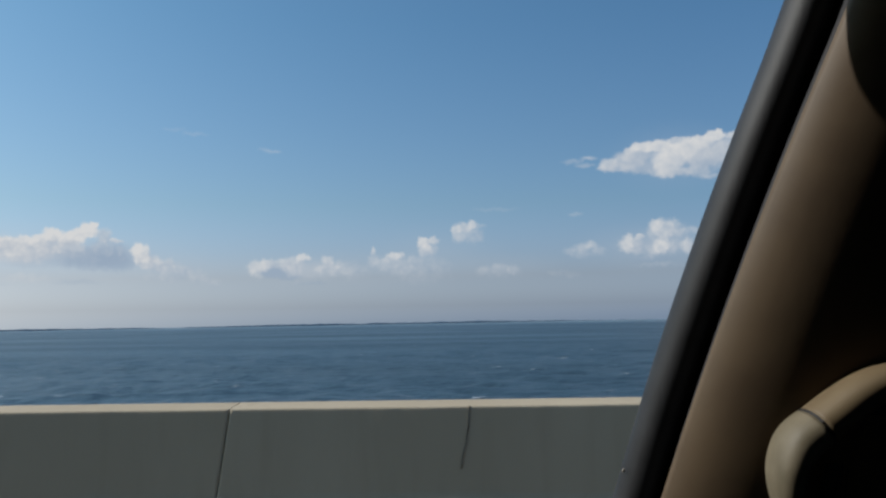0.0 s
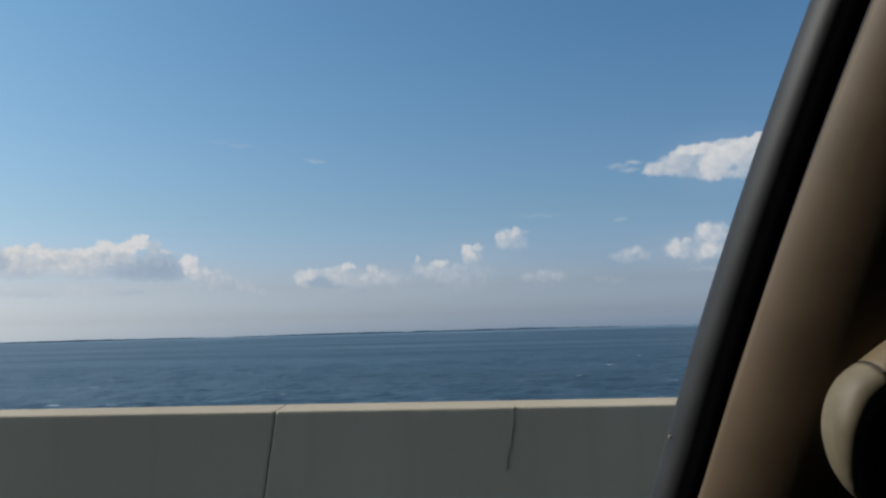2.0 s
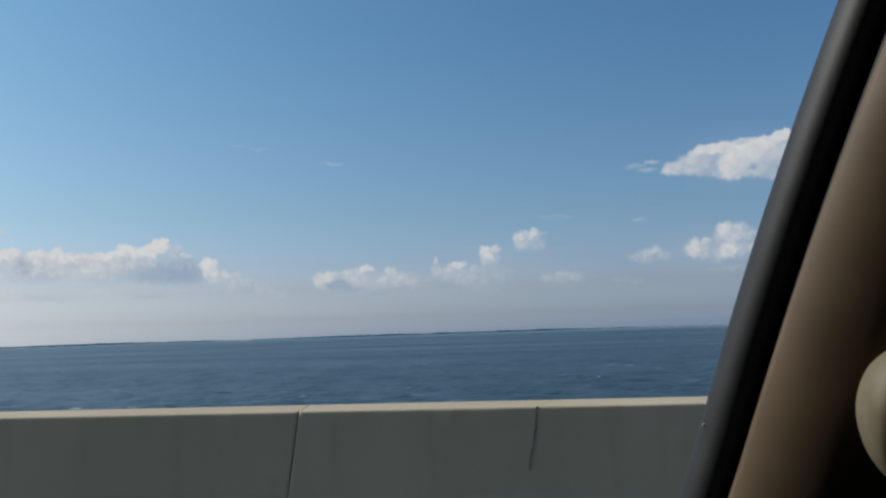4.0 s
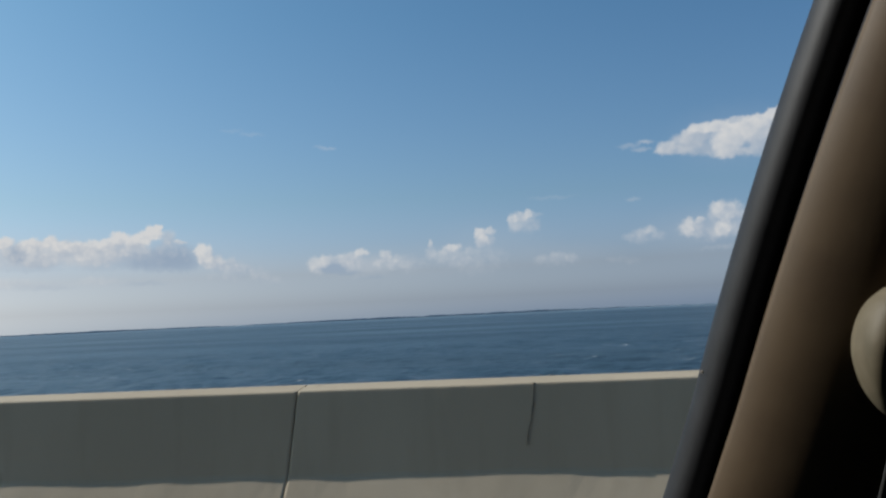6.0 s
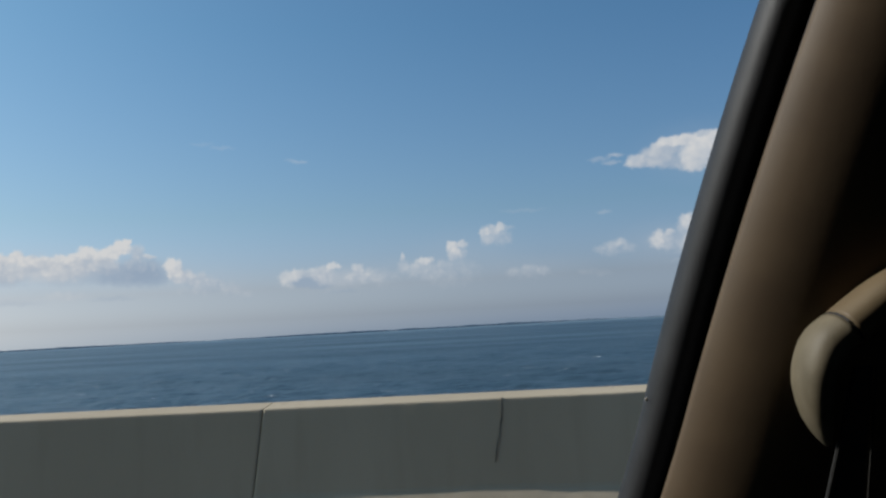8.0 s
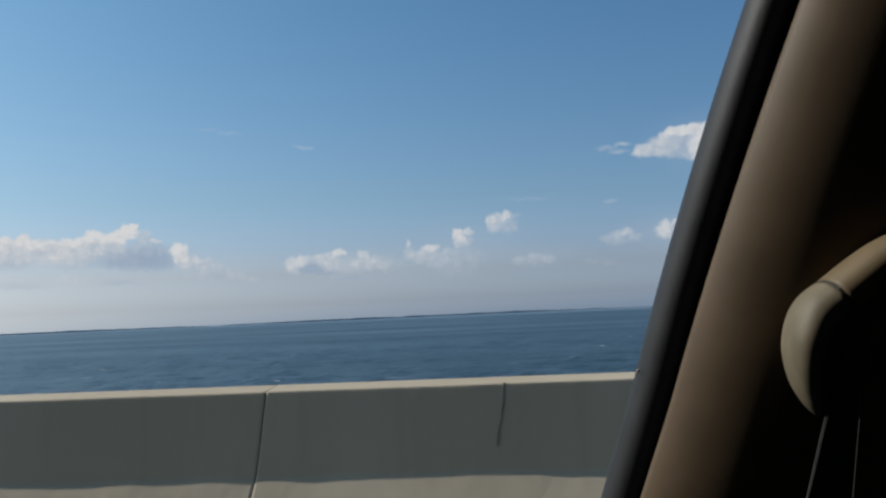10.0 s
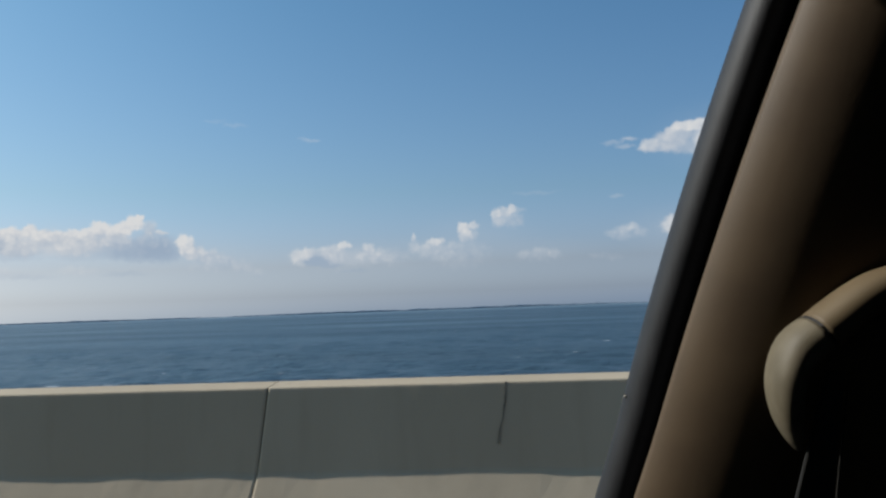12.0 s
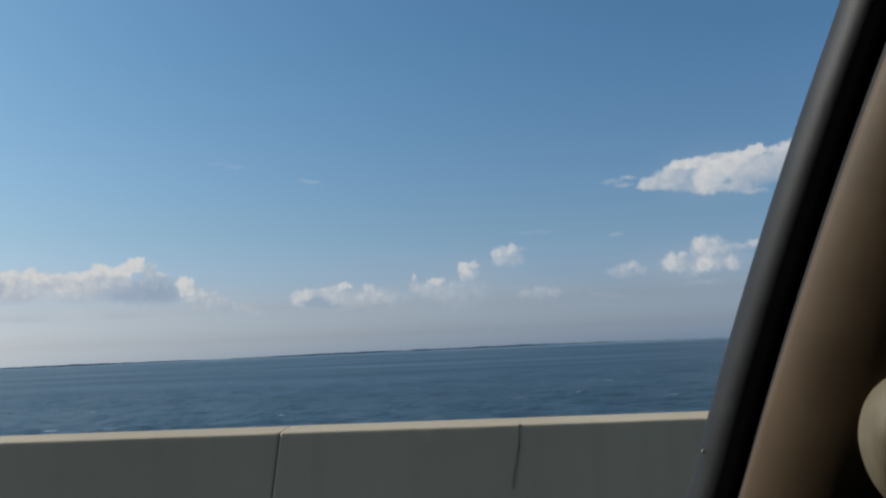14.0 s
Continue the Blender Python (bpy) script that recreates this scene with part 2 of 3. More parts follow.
def cloud_group(puffs, lumpy):
    """Node group that lays one cloud over what lies behind it: brightness (times cover) and cover, puff by puff."""
    g = bpy.data.node_groups.new("cloud", 'ShaderNodeTree')
    for name, way, kind in (("place", 'INPUT', 'Vector'), ("bulge", 'INPUT', 'Float'), ("bright", 'INPUT', 'Float'), ("cover", 'INPUT', 'Float'),
                            ("bright", 'OUTPUT', 'Float'), ("cover", 'OUTPUT', 'Float')):
        g.interface.new_socket(name, in_out=way, socket_type="NodeSocket" + kind)
    enter, leave = g.nodes.new("NodeGroupInput"), g.nodes.new("NodeGroupOutput")

    def put(kind, op, *values):
        n = g.nodes.new(kind)
        n.operation = op
        for k, v in enumerate(values):
            if isinstance(v, (int, float, tuple)):
                n.inputs[k].default_value = v
            else:
                g.links.new(v, n.inputs[k])
        return n

    def over(behind, front, amount):
        n = g.nodes.new("ShaderNodeMix")
        for k, v in zip((0, 2, 3), (amount, behind, front)):
            if isinstance(v, float):
                n.inputs[k].default_value = v
            else:
                g.links.new(v, n.inputs[k])
        return n.outputs[0]

    place, bulge, bright, cover = enter.outputs[:4]
    for az, el, wide, high, dense, light, flat in puffs:
        local = put("ShaderNodeVectorMath", 'MULTIPLY_ADD', place, (1 / wide, 1 / high, 0), (-az / wide, -el / high, 0)).outputs[0]
        reach = put("ShaderNodeVectorMath", 'LENGTH', local).outputs["Value"]
        if flat == 1:
            # cut off level below
            under = put("ShaderNodeVectorMath", 'DOT_PRODUCT', local, (0.0, -0.8, 0.0)).outputs["Value"]
            reach = put("ShaderNodeMath", 'ADD', reach, put("ShaderNodeMath", 'MAXIMUM', under, 0.0).outputs[0]).outputs[0]
        elif not flat:
            reach = put("ShaderNodeMath", 'MULTIPLY_ADD', bulge, 0.55 * lumpy, reach).outputs[0]
        here = g.nodes.new("ShaderNodeMapRange")
        here.interpolation_type = 'SMOOTHSTEP'
        for key, v in (("From Min", 1.25), ("From Max", -0.1 if flat == 2 else 0.68 if dense > 0.8 and not flat else 0.5 if dense > 0.55 and not flat else 0.2), ("To Min", 0.0), ("To Max", dense)):
            here.inputs[key].default_value = v
        g.links.new(reach, here.inputs["Value"])
        slope = put("ShaderNodeVectorMath", 'DOT_PRODUCT', local, (0.0, 0.0, 0.0) if flat else (-0.13, 0.21, 0.0)).outputs["Value"]
        toned = put("ShaderNodeMath", 'ADD', slope, put("ShaderNodeMath", 'MULTIPLY_ADD', bulge, -0.15 if flat else -0.9 * lumpy, light - 0.12 * lumpy).outputs[0]).outputs[0]
        bright = over(bright, toned, here.outputs[0])
        cover = over(cover, 1.0, here.outputs[0])
    g.links.new(bright, leave.inputs[0])
    g.links.new(cover, leave.inputs[1])
    return g


bright = cover = None
for puffs in SKY_CLOUDS:
    laid = wn.new("ShaderNodeGroup")
    laid.node_tree = cloud_group(puffs, 0.45 if puffs in (WEDGE, WEDGE_TOP, STREAKS) else 0.85)
    if cover is None:
        wl.new(ragged_place, laid.inputs[0])
        wl.new(bulge, laid.inputs[1])
    else:
        # a vanishing share of the last cloud's cover makes the shader work cloud by cloud, within its memory
        wl.new(wvec('MULTIPLY_ADD', cover, (1e-6, 1e-6, 0), ragged_place).outputs[0], laid.inputs[0])
        wl.new(wmath('MULTIPLY_ADD', cover, 1e-6, bulge), laid.inputs[1])
        wl.new(bright, laid.inputs[2])
        wl.new(cover, laid.inputs[3])
    bright, cover = laid.outputs[0], laid.outputs[1]
bright = wmath('DIVIDE', bright, wmath('MAXIMUM', cover, 0.001))
# the haze near the horizon thins them out
cover = wmath('MULTIPLY', cover, wrange(elevation, 1.2, 4.6, 0.45, 1.0))
tone = wn.new("ShaderNodeMix")
tone.data_type = 'RGBA'
tone.inputs["A"].default_value, tone.inputs["B"].default_value = (3.0, 3.8, 4.9, 1), (6.45, 6.5, 6.55, 1)
wl.new(wrange(bright, 0.0, 1.0, 0.0, 1.0, 'LINEAR'), tone.inputs["Factor"])
clouded = wn.new("ShaderNodeMix")
clouded.data_type = 'RGBA'
wl.new(cover, clouded.inputs["Factor"])
# the haze is paler on the sun's side
side_ = wn.new("ShaderNodeMix")
side_.data_type = 'RGBA'
side_.inputs["A"].default_value, side_.inputs["B"].default_value = (1.03, 1.025, 1.01, 1), (0.885, 0.905, 0.955, 1)
wl.new(wrange(azimuth, -38.0, 16.0, 0.0, 1.0, 'LINEAR'), side_.inputs["Factor"])
hazed = wn.new("ShaderNodeMix")
hazed.data_type, hazed.blend_type = 'RGBA', 'MULTIPLY'
hazed.inputs["Factor"].default_value = 1.0
wl.new(tint.outputs["Result"], hazed.inputs["A"])
wl.new(side_.outputs["Result"], hazed.inputs["B"])
wl.new(hazed.outputs["Result"], clouded.inputs["A"])
wl.new(tone.outputs["Result"], clouded.inputs["B"])
wl.new(clouded.outputs["Result"], wn["Background"].inputs["Color"])

sun_data = bpy.data.lights.new("sun", 'SUN')
sun_data.energy, sun_data.angle, sun_data.color = 5.0, radians(0.5), (1.0, 0.955, 0.895)
sun = new("sun", sun_data)
sun.matrix_world = look(SUN * 50, (0, 0, 0))


# ---- materials ----
def material(name, color, rough=0.6, metal=0.0, spec=0.5):
    m = bpy.data.materials.new(name)
    m.use_nodes = True
    b = m.node_tree.nodes["Principled BSDF"]
    b.inputs["Base Color"].default_value = (*color, 1)
    b.inputs["Roughness"].default_value = rough
    b.inputs["Metallic"].default_value = metal
    b.inputs["Specular IOR Level"].default_value = spec
    return m


def node(m, kind, **values):
    n = m.node_tree.nodes.new(kind)
    for key, v in values.items():
        n.inputs[key.replace("_", " ")].default_value = v
    return n


def link(m, a, b):
    m.node_tree.links.new(a, b)


def mottled(m, a, b, scale, detail=6.0, stretch=(1, 1, 1), low=0.35, high=0.65):
    """Base colour between a and b by a noise of that scale; returns the ramp."""
    co = m.node_tree.nodes.new("ShaderNodeTexCoord")
    mp = node(m, "ShaderNodeMapping", Scale=stretch)
    tex = node(m, "ShaderNodeTexNoise", Scale=scale, Detail=detail)
    ramp = m.node_tree.nodes.new("ShaderNodeValToRGB")
    ramp.color_ramp.elements[0].position, ramp.color_ramp.elements[1].position = low, high
    ramp.color_ramp.elements[0].color, ramp.color_ramp.elements[1].color = (*a, 1), (*b, 1)
    link(m, co.outputs["Object"], mp.inputs[0])
    link(m, mp.outputs[0], tex.inputs["Vector"])
    link(m, tex.outputs[0], ramp.inputs[0])
    link(m, ramp.outputs[0], m.node_tree.nodes["Principled BSDF"].inputs["Base Color"])
    return ramp


def grain(m, scale, strength, distance, stretch=(1, 1, 1), detail=4.0):
    """Fine relief."""
    co = m.node_tree.nodes.new("ShaderNodeTexCoord")
    mp = node(m, "ShaderNodeMapping", Scale=stretch)
    tex = node(m, "ShaderNodeTexNoise", Scale=scale, Detail=detail)
    bump = node(m, "ShaderNodeBump", Strength=strength, Distance=distance)
    link(m, co.outputs["Object"], mp.inputs[0])
    link(m, mp.outputs[0], tex.inputs["Vector"])
    link(m, tex.outputs[0], bump.inputs["Height"])
    link(m, bump.outputs[0], m.node_tree.nodes["Principled BSDF"].inputs["Normal"])


def concrete_material():
    m = material("concrete", (0.38, 0.36, 0.32), 0.9, spec=0.2)
    ramp = mottled(m, (0.315, 0.264, 0.192), (0.352, 0.298, 0.22), 1.3, 9.0, (1, 1, 0.45))
    # thin dark run-off streaks
    co = m.node_tree.nodes.new("ShaderNodeTexCoord")
    mp = node(m, "ShaderNodeMapping", Scale=(1.0, 1.0, 0.06))
    tex = node(m, "ShaderNodeTexNoise", Scale=7.0, Detail=5.0)
    st = m.node_tree.nodes.new("ShaderNodeValToRGB")
    st.color_ramp.elements[0].position, st.color_ramp.elements[1].position = 0.30, 0.46
    st.color_ramp.elements[0].color, st.color_ramp.elements[1].color = (0.94, 0.937, 0.93, 1), (1, 1, 1, 1)
    mix = m.node_tree.nodes.new("ShaderNodeMix")
    mix.data_type, mix.blend_type = 'RGBA', 'MULTIPLY'
    mix.inputs["Factor"].default_value = 1.0
    link(m, co.outputs["Object"], mp.inputs[0])
    link(m, mp.outputs[0], tex.inputs["Vector"])
    link(m, tex.outputs[0], st.inputs[0])
    link(m, ramp.outputs[0], mix.inputs["A"])
    link(m, st.outputs[0], mix.inputs["B"])
    # sparse dark drip marks and damp blotches
    mpb = node(m, "ShaderNodeMapping", Scale=(1.0, 1.0, 0.3))
    blot = node(m, "ShaderNodeTexNoise", Scale=2.6, Detail=6.0, Roughness=0.65)
    rb = m.node_tree.nodes.new("ShaderNodeValToRGB")
    rb.color_ramp.elements[0].position, rb.color_ramp.elements[1].position = 0.64, 0.74
    rb.color_ramp.elements[0].color, rb.color_ramp.elements[1].color = (1, 1, 1, 1), (0.66, 0.65, 0.63, 1)
    last = m.node_tree.nodes.new("ShaderNodeMix")
    last.data_type, last.blend_type = 'RGBA', 'MULTIPLY'
    last.inputs["Factor"].default_value = 1.0
    link(m, co.outputs["Object"], mpb.inputs[0])
    link(m, mpb.outputs[0], blot.inputs["Vector"])
    link(m, blot.outputs[0], rb.inputs[0])
    link(m, mix.outputs["Result"], last.inputs["A"])
    link(m, rb.outputs[0], last.inputs["B"])
    # small pits and tar spots
    pits = node(m, "ShaderNodeTexVoronoi", Scale=2.6)
    link(m, co.outputs["Object"], pits.inputs["Vector"])
    spot = m.node_tree.nodes.new("ShaderNodeMapRange")
    for key, v in (("From Min", 0.012), ("From Max", 0.03), ("To Min", 0.25), ("To Max", 1.0)):
        spot.inputs[key].default_value = v
    link(m, pits.outputs["Distance"], spot.inputs["Value"])
    pitted = m.node_tree.nodes.new("ShaderNodeMix")
    pitted.data_type, pitted.blend_type = 'RGBA', 'MULTIPLY'
    pitted.inputs["Factor"].default_value = 1.0
    link(m, last.outputs["Result"], pitted.inputs["A"])
    link(m, spot.outputs[0], pitted.inputs["B"])
    link(m, pitted.outputs["Result"], m.node_tree.nodes["Principled BSDF"].inputs["Base Color"])
    grain(m, 55.0, 0.25, 0.003)
    return m


def water_material():
    m = material("sea_water", (0.03, 0.054, 0.07), 0.22, spec=0.5)
    b = m.node_tree.nodes["Principled BSDF"]
    b.inputs["IOR"].default_value = 1.33
    co = m.node_tree.nodes.new("ShaderNodeTexCoord")
    # broad slicks and gust bands, in colour and roughness
    mp = node(m, "ShaderNodeMapping", Scale=(0.35, 1.0, 1.0))
    tex = node(m, "ShaderNodeTexNoise", Scale=0.012, Detail=4.0)
    link(m, co.outputs["Object"], mp.inputs[0])
    link(m, mp.outputs[0], tex.inputs["Vector"])
    rr = m.node_tree.nodes.new("ShaderNodeMapRange")
    rr.inputs["To Min"].default_value, rr.inputs["To Max"].default_value = 0.2, 0.56
    link(m, tex.outputs[0], rr.inputs["Value"])
    link(m, rr.outputs[0], b.inputs["Roughness"])
    # ripples
    w1 = node(m, "ShaderNodeTexNoise", Scale=0.55, Detail=5.0)
    mp2 = node(m, "ShaderNodeMapping", Scale=(0.8, 1.0, 1.0))
    link(m, co.outputs["Object"], mp2.inputs[0])
    link(m, mp2.outputs[0], w1.inputs["Vector"])
    bump = node(m, "ShaderNodeBump", Strength=1.0, Distance=0.5)
    link(m, w1.outputs[0], bump.inputs["Height"])
    link(m, bump.outputs[0], b.inputs["Normal"])
    # scattered whitecaps
    mp3 = node(m, "ShaderNodeMapping", Scale=(0.35, 1.0, 1.0))
    f1 = node(m, "ShaderNodeTexNoise", Scale=0.55, Detail=6.0, Roughness=0.66)
    link(m, co.outputs["Object"], mp3.inputs[0])
    link(m, mp3.outputs[0], f1.inputs["Vector"])
    fr = m.node_tree.nodes.new("ShaderNodeMapRange")
    fr.inputs["From Min"].default_value, fr.inputs["From Max"].default_value = 0.65, 0.715
    link(m, f1.outputs[0], fr.inputs["Value"])
    mix = m.node_tree.nodes.new("ShaderNodeMix")
    mix.data_type = 'RGBA'
    mix.inputs["A"].default_value, mix.inputs["B"].default_value = (0.026, 0.049, 0.067, 1), (0.5, 0.53, 0.55, 1)
    link(m, fr.outputs[0], mix.inputs["Factor"])
    # painted sheen before the far shore: paler base colour for mirrored sky
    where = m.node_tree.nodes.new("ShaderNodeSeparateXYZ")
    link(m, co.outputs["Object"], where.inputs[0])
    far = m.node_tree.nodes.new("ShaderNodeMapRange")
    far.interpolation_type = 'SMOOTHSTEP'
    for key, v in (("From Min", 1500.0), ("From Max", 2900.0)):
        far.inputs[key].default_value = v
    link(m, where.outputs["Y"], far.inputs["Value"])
    far_sheen = m.node_tree.nodes.new("ShaderNodeMix")
    far_sheen.data_type = 'RGBA'
    far_sheen.inputs["B"].default_value = (0.085, 0.125, 0.155, 1)
    link(m, far.outputs[0], far_sheen.inputs["Factor"])
    link(m, mix.outputs["Result"], far_sheen.inputs["A"])
    link(m, far_sheen.outputs["Result"], b.inputs["Base Color"])
    return m


CONCRETE = concrete_material()
WATER = water_material()
ASPHALT = material("road_asphalt", (0.1, 0.09, 0.08), 0.9)
mottled(ASPHALT, (0.14, 0.122, 0.09), (0.18, 0.158, 0.118), 3.0)
grain(ASPHALT, 180.0, 0.6, 0.003)
# lightened, bluish base colours: the haze of distance is mixed in
WOODLAND = material("far_woodland", (0.12, 0.155, 0.18), 0.95, spec=0.1)
mottled(WOODLAND, (0.15, 0.2, 0.25), (0.2, 0.245, 0.29), 0.02)
PAINT = material("car_paint", (0.06, 0.065, 0.075), 0.3, 0.4)
mottled(PAINT, (0.055, 0.06, 0.07), (0.068, 0.072, 0.08), 2.0)
RUBBER = material("black_rubber", (0.009, 0.009, 0.01), 0.6, spec=0.35)
mottled(RUBBER, (0.008, 0.0083, 0.0095), (0.013, 0.0134, 0.015), 40.0)
grain(RUBBER, 260.0, 0.25, 0.0008, (1, 1, 0.3))
FELT = material("black_felt", (0.04, 0.04, 0.042), 1.0, spec=0.0)
TAN = material("tan_trim", (0.16, 0.122, 0.085), 0.62, spec=0.3)
mottled(TAN, (0.062, 0.0405, 0.0215), (0.081, 0.0545, 0.0295), 18.0)
grain(TAN, 360.0, 0.14, 0.0005, (1, 1, 0.6), 5.0)
ARM_TAN = material("brown_plastic", (0.15, 0.11, 0.06), 0.6, spec=0.3)
mottled(ARM_TAN, (0.1, 0.072, 0.04), (0.122, 0.09, 0.05), 30.0)
GUIDE = material("tan_plastic", (0.24, 0.2, 0.13), 0.6, spec=0.3)
mottled(GUIDE, (0.082, 0.068, 0.042), (0.14, 0.118, 0.08), 45.0, 8.0, low=0.3, high=0.72)
grain(GUIDE, 500.0, 0.2, 0.0005)
CHARCOAL = material("charcoal_fabric", (0.03, 0.028, 0.026), 0.95, spec=0.1)
mottled(CHARCOAL, (0.025, 0.023, 0.021), (0.04, 0.037, 0.034), 60.0)
WEBBING = material("belt_webbing", (0.015, 0.015, 0.015), 0.8)
grain(WEBBING, 900.0, 0.4, 0.0004)
EDGING = material("belt_edging", (0.02, 0.019, 0.017), 0.8, spec=0.2)
CRACKED = material("dark_crack", (0.07, 0.062, 0.05), 0.95, spec=0.1)
mottled(CRACKED, (0.07, 0.062, 0.05), (0.2, 0.175, 0.14), 14.0)
FLECK = material("pale_wear", (0.3, 0.27, 0.23), 0.8)
TINTED = material("tinted_glass", (0.004, 0.004, 0.004), 0.08)
# windscreen pane, out of view, darkened to hold light back from the cabin
SHADED = material("cabin_dimming_glass", (0.004, 0.004, 0.004), 0.08)
thru = SHADED.node_tree.nodes.new("ShaderNodeBsdfTransparent")
both = node(SHADED, "ShaderNodeMixShader", Fac=0.18)
link(SHADED, SHADED.node_tree.nodes["Principled BSDF"].outputs[0], both.inputs[1])
link(SHADED, thru.outputs[0], both.inputs[2])
link(SHADED, both.outputs[0], SHADED.node_tree.nodes["Material Output"].inputs["Surface"])
CLEAR = material("side_glass", (0.004, 0.004, 0.004), 0.08)
# see-through shares of the unseen panes, set for the cabin's brightness
for glass, share in ((TINTED, 0.2), (CLEAR, 0.4)):
    through_it = glass.node_tree.nodes.new("ShaderNodeBsdfTransparent")
    blend = node(glass, "ShaderNodeMixShader", Fac=share)
    link(glass, glass.node_tree.nodes["Principled BSDF"].outputs[0], blend.inputs[1])
    link(glass, through_it.outputs[0], blend.inputs[2])
    link(glass, blend.outputs[0], glass.node_tree.nodes["Material Output"].inputs["Surface"])
CHROME = material("alloy", (0.5, 0.5, 0.5), 0.35, 1.0)

# ---- building helpers ----
def part(name, bm, mat, parent=None, label="", smooth=False):
    """Link a bmesh as one mesh object, under parent if there is one."""
    me = bpy.data.meshes.new(name)
    bmesh.ops.recalc_face_normals(bm, faces=bm.faces[:])
    bm.to_mesh(me)
    bm.free()
    me.materials.append(mat)
    if smooth:
        me.shade_smooth()
    ob = new(name, me)
    ob.parent = parent
    if label:
        ob["label"] = label
    return ob


def loft(sections, closed=True, caps=True):
    """A bmesh skinned over sections of equally many points."""
    bm = bmesh.new()
    rings = [[bm.verts.new(p) for p in s] for s in sections]
    n = len(rings[0])
    for a, b in zip(rings, rings[1:]):
        for i in range(n if closed else n - 1):
            bm.faces.new((a[i], a[(i + 1) % n], b[(i + 1) % n], b[i]))
    if caps and closed:
        bm.faces.new(rings[0][::-1])
        bm.faces.new(rings[-1])
    return bm


def box(x0, x1, y0, y1, z0, z1, bevel=0.0):
    bm = loft([[(x, y0, z0), (x, y1, z0), (x, y1, z1), (x, y0, z1)] for x in (x0, x1)])
    if bevel:
        bmesh.ops.bevel(bm, geom=bm.edges[:], offset=bevel, segments=2, affect='EDGES')
    return bm


def beam(p, q, wide, deep, bevel=0.01):
    """A slanted bar from p to q, wide along x and deep along y."""
    bm = loft([[(c[0] - wide / 2, c[1] - deep / 2, c[2]), (c[0] + wide / 2, c[1] - deep / 2, c[2]),
                (c[0] + wide / 2, c[1] + deep / 2, c[2]), (c[0] - wide / 2, c[1] + deep / 2, c[2])] for c in (p, q)])
    bmesh.ops.bevel(bm, geom=bm.edges[:], offset=bevel, segments=2, affect='EDGES')
    return bm


# ---- sea, one sheet to the horizon ----
def build_sea():
    level = -7.0
    fine = np.radians(np.linspace(-48, 36, 640))
    rest = np.radians(np.linspace(36, 312, 60))[1:-1]
    ang = np.concatenate([fine, rest])
    rad = np.concatenate([np.linspace(2, 60, 12)[:-1], 60 * (4950 / 60) ** np.linspace(0, 1, 430)])
    rr, aa = np.meshgrid(rad, ang, indexing="ij")
    x, y = rr * np.sin(aa), rr * np.cos(aa)
    z = np.zeros_like(x)
    rng = np.random.default_rng(5)
    step = rr * 0.0103
    for k in range(46):
        length = 2.0 * 8 ** rng.random()
        head = radians(200) + rng.normal(0, 0.55)
        amp = 0.0065 * length ** 0.85 * (0.6 + 0.8 * rng.random())
        phase = 2 * math.pi / length * (x * math.sin(head) + y * math.cos(head)) + rng.random() * 6.28
        z += amp * np.sin(phase + 0.5 * np.sin(phase)) * np.clip(1.6 - 2.6 * step / length, 0, 1)
    z *= np.clip((rr - 20) / 40, 0, 1)
    n, c = rr.shape
    co = np.stack([x, y, z + level], -1).reshape(-1, 3)
    i = np.arange(n - 1)[:, None] * c + np.arange(c)[None, :]
    j = np.arange(n - 1)[:, None] * c + (np.arange(c)[None, :] + 1) % c
    quads = np.stack([i, j, j + c, i + c], -1).reshape(-1, 4)
    me = bpy.data.meshes.new("water")
    me.from_pydata(co.tolist(), [], quads.tolist() + [list(range(c))[::-1]])
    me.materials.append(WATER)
    me.shade_smooth()
    return tagged(new("water", me), "choppy dark blue sea with scattered small whitecaps", "sea", kind="structure")


build_sea()


# ---- low wooded shore on the far side of the bay ----
def build_shore():
    bm = bmesh.new()
    prev = None
    for k in range(1401):
        az = radians(-75 + 0.1 * k)
        d = az / radians(1)
        h = 9 + 6 * noise.noise((d * 0.12, 3.1, 0)) + 4 * noise.noise((d * 0.9, 7.7, 0)) + 2.2 * noise.noise((d * 4.0, 1.3, 0))
        h *= max(0.0, min(1.0, (14.0 - d) / 14.0)) * 0.55 + 0.45
        h += 5.0 * math.exp(-((d + 2.0) / 4.5) ** 2)
        h *= 1.0 + 0.4 * max(0.0, min(1.0, (d + 20.0) / 12.0))
        h = max(0.7 * h, 2.0)
        ring = []
        for r, z in ((4600, -8.5), (4603, -7 + 0.75 * h), (4625, -7 + h), (4690, -7 + 0.9 * h), (4700, -8.5)):
            ring.append(bm.verts.new((r * math.sin(az), r * math.cos(az), z)))
        if prev:
            for a, b, c, e in zip(prev, prev[1:], ring[1:], ring):
                bm.faces.new((a, b, c, e))
        prev = ring
    return tagged(part("far_shore", bm, WOODLAND), "low dark wooded shore along the far horizon", "shore", kind="structure")


build_shore()


# ---- bridge deck, road and barrier ----
REACH = 420.0
SEG = 6.0
JOINT = -1.38
BACK, TOP = 4.66, 0.804

deck = part("bridge_deck", box(-REACH, REACH, -6.5, BACK + 0.05, -1.1, -0.02, 0.01), CONCRETE)
tagged(deck, "grey concrete bridge deck over the water", "bridge", kind="structure")
road = part("road", box(-REACH, REACH, -6.4, 4.24, -0.02, 0.0), ASPHALT)
tagged(road, "worn brownish grey asphalt carriageway of the bridge", "road", kind="structure")


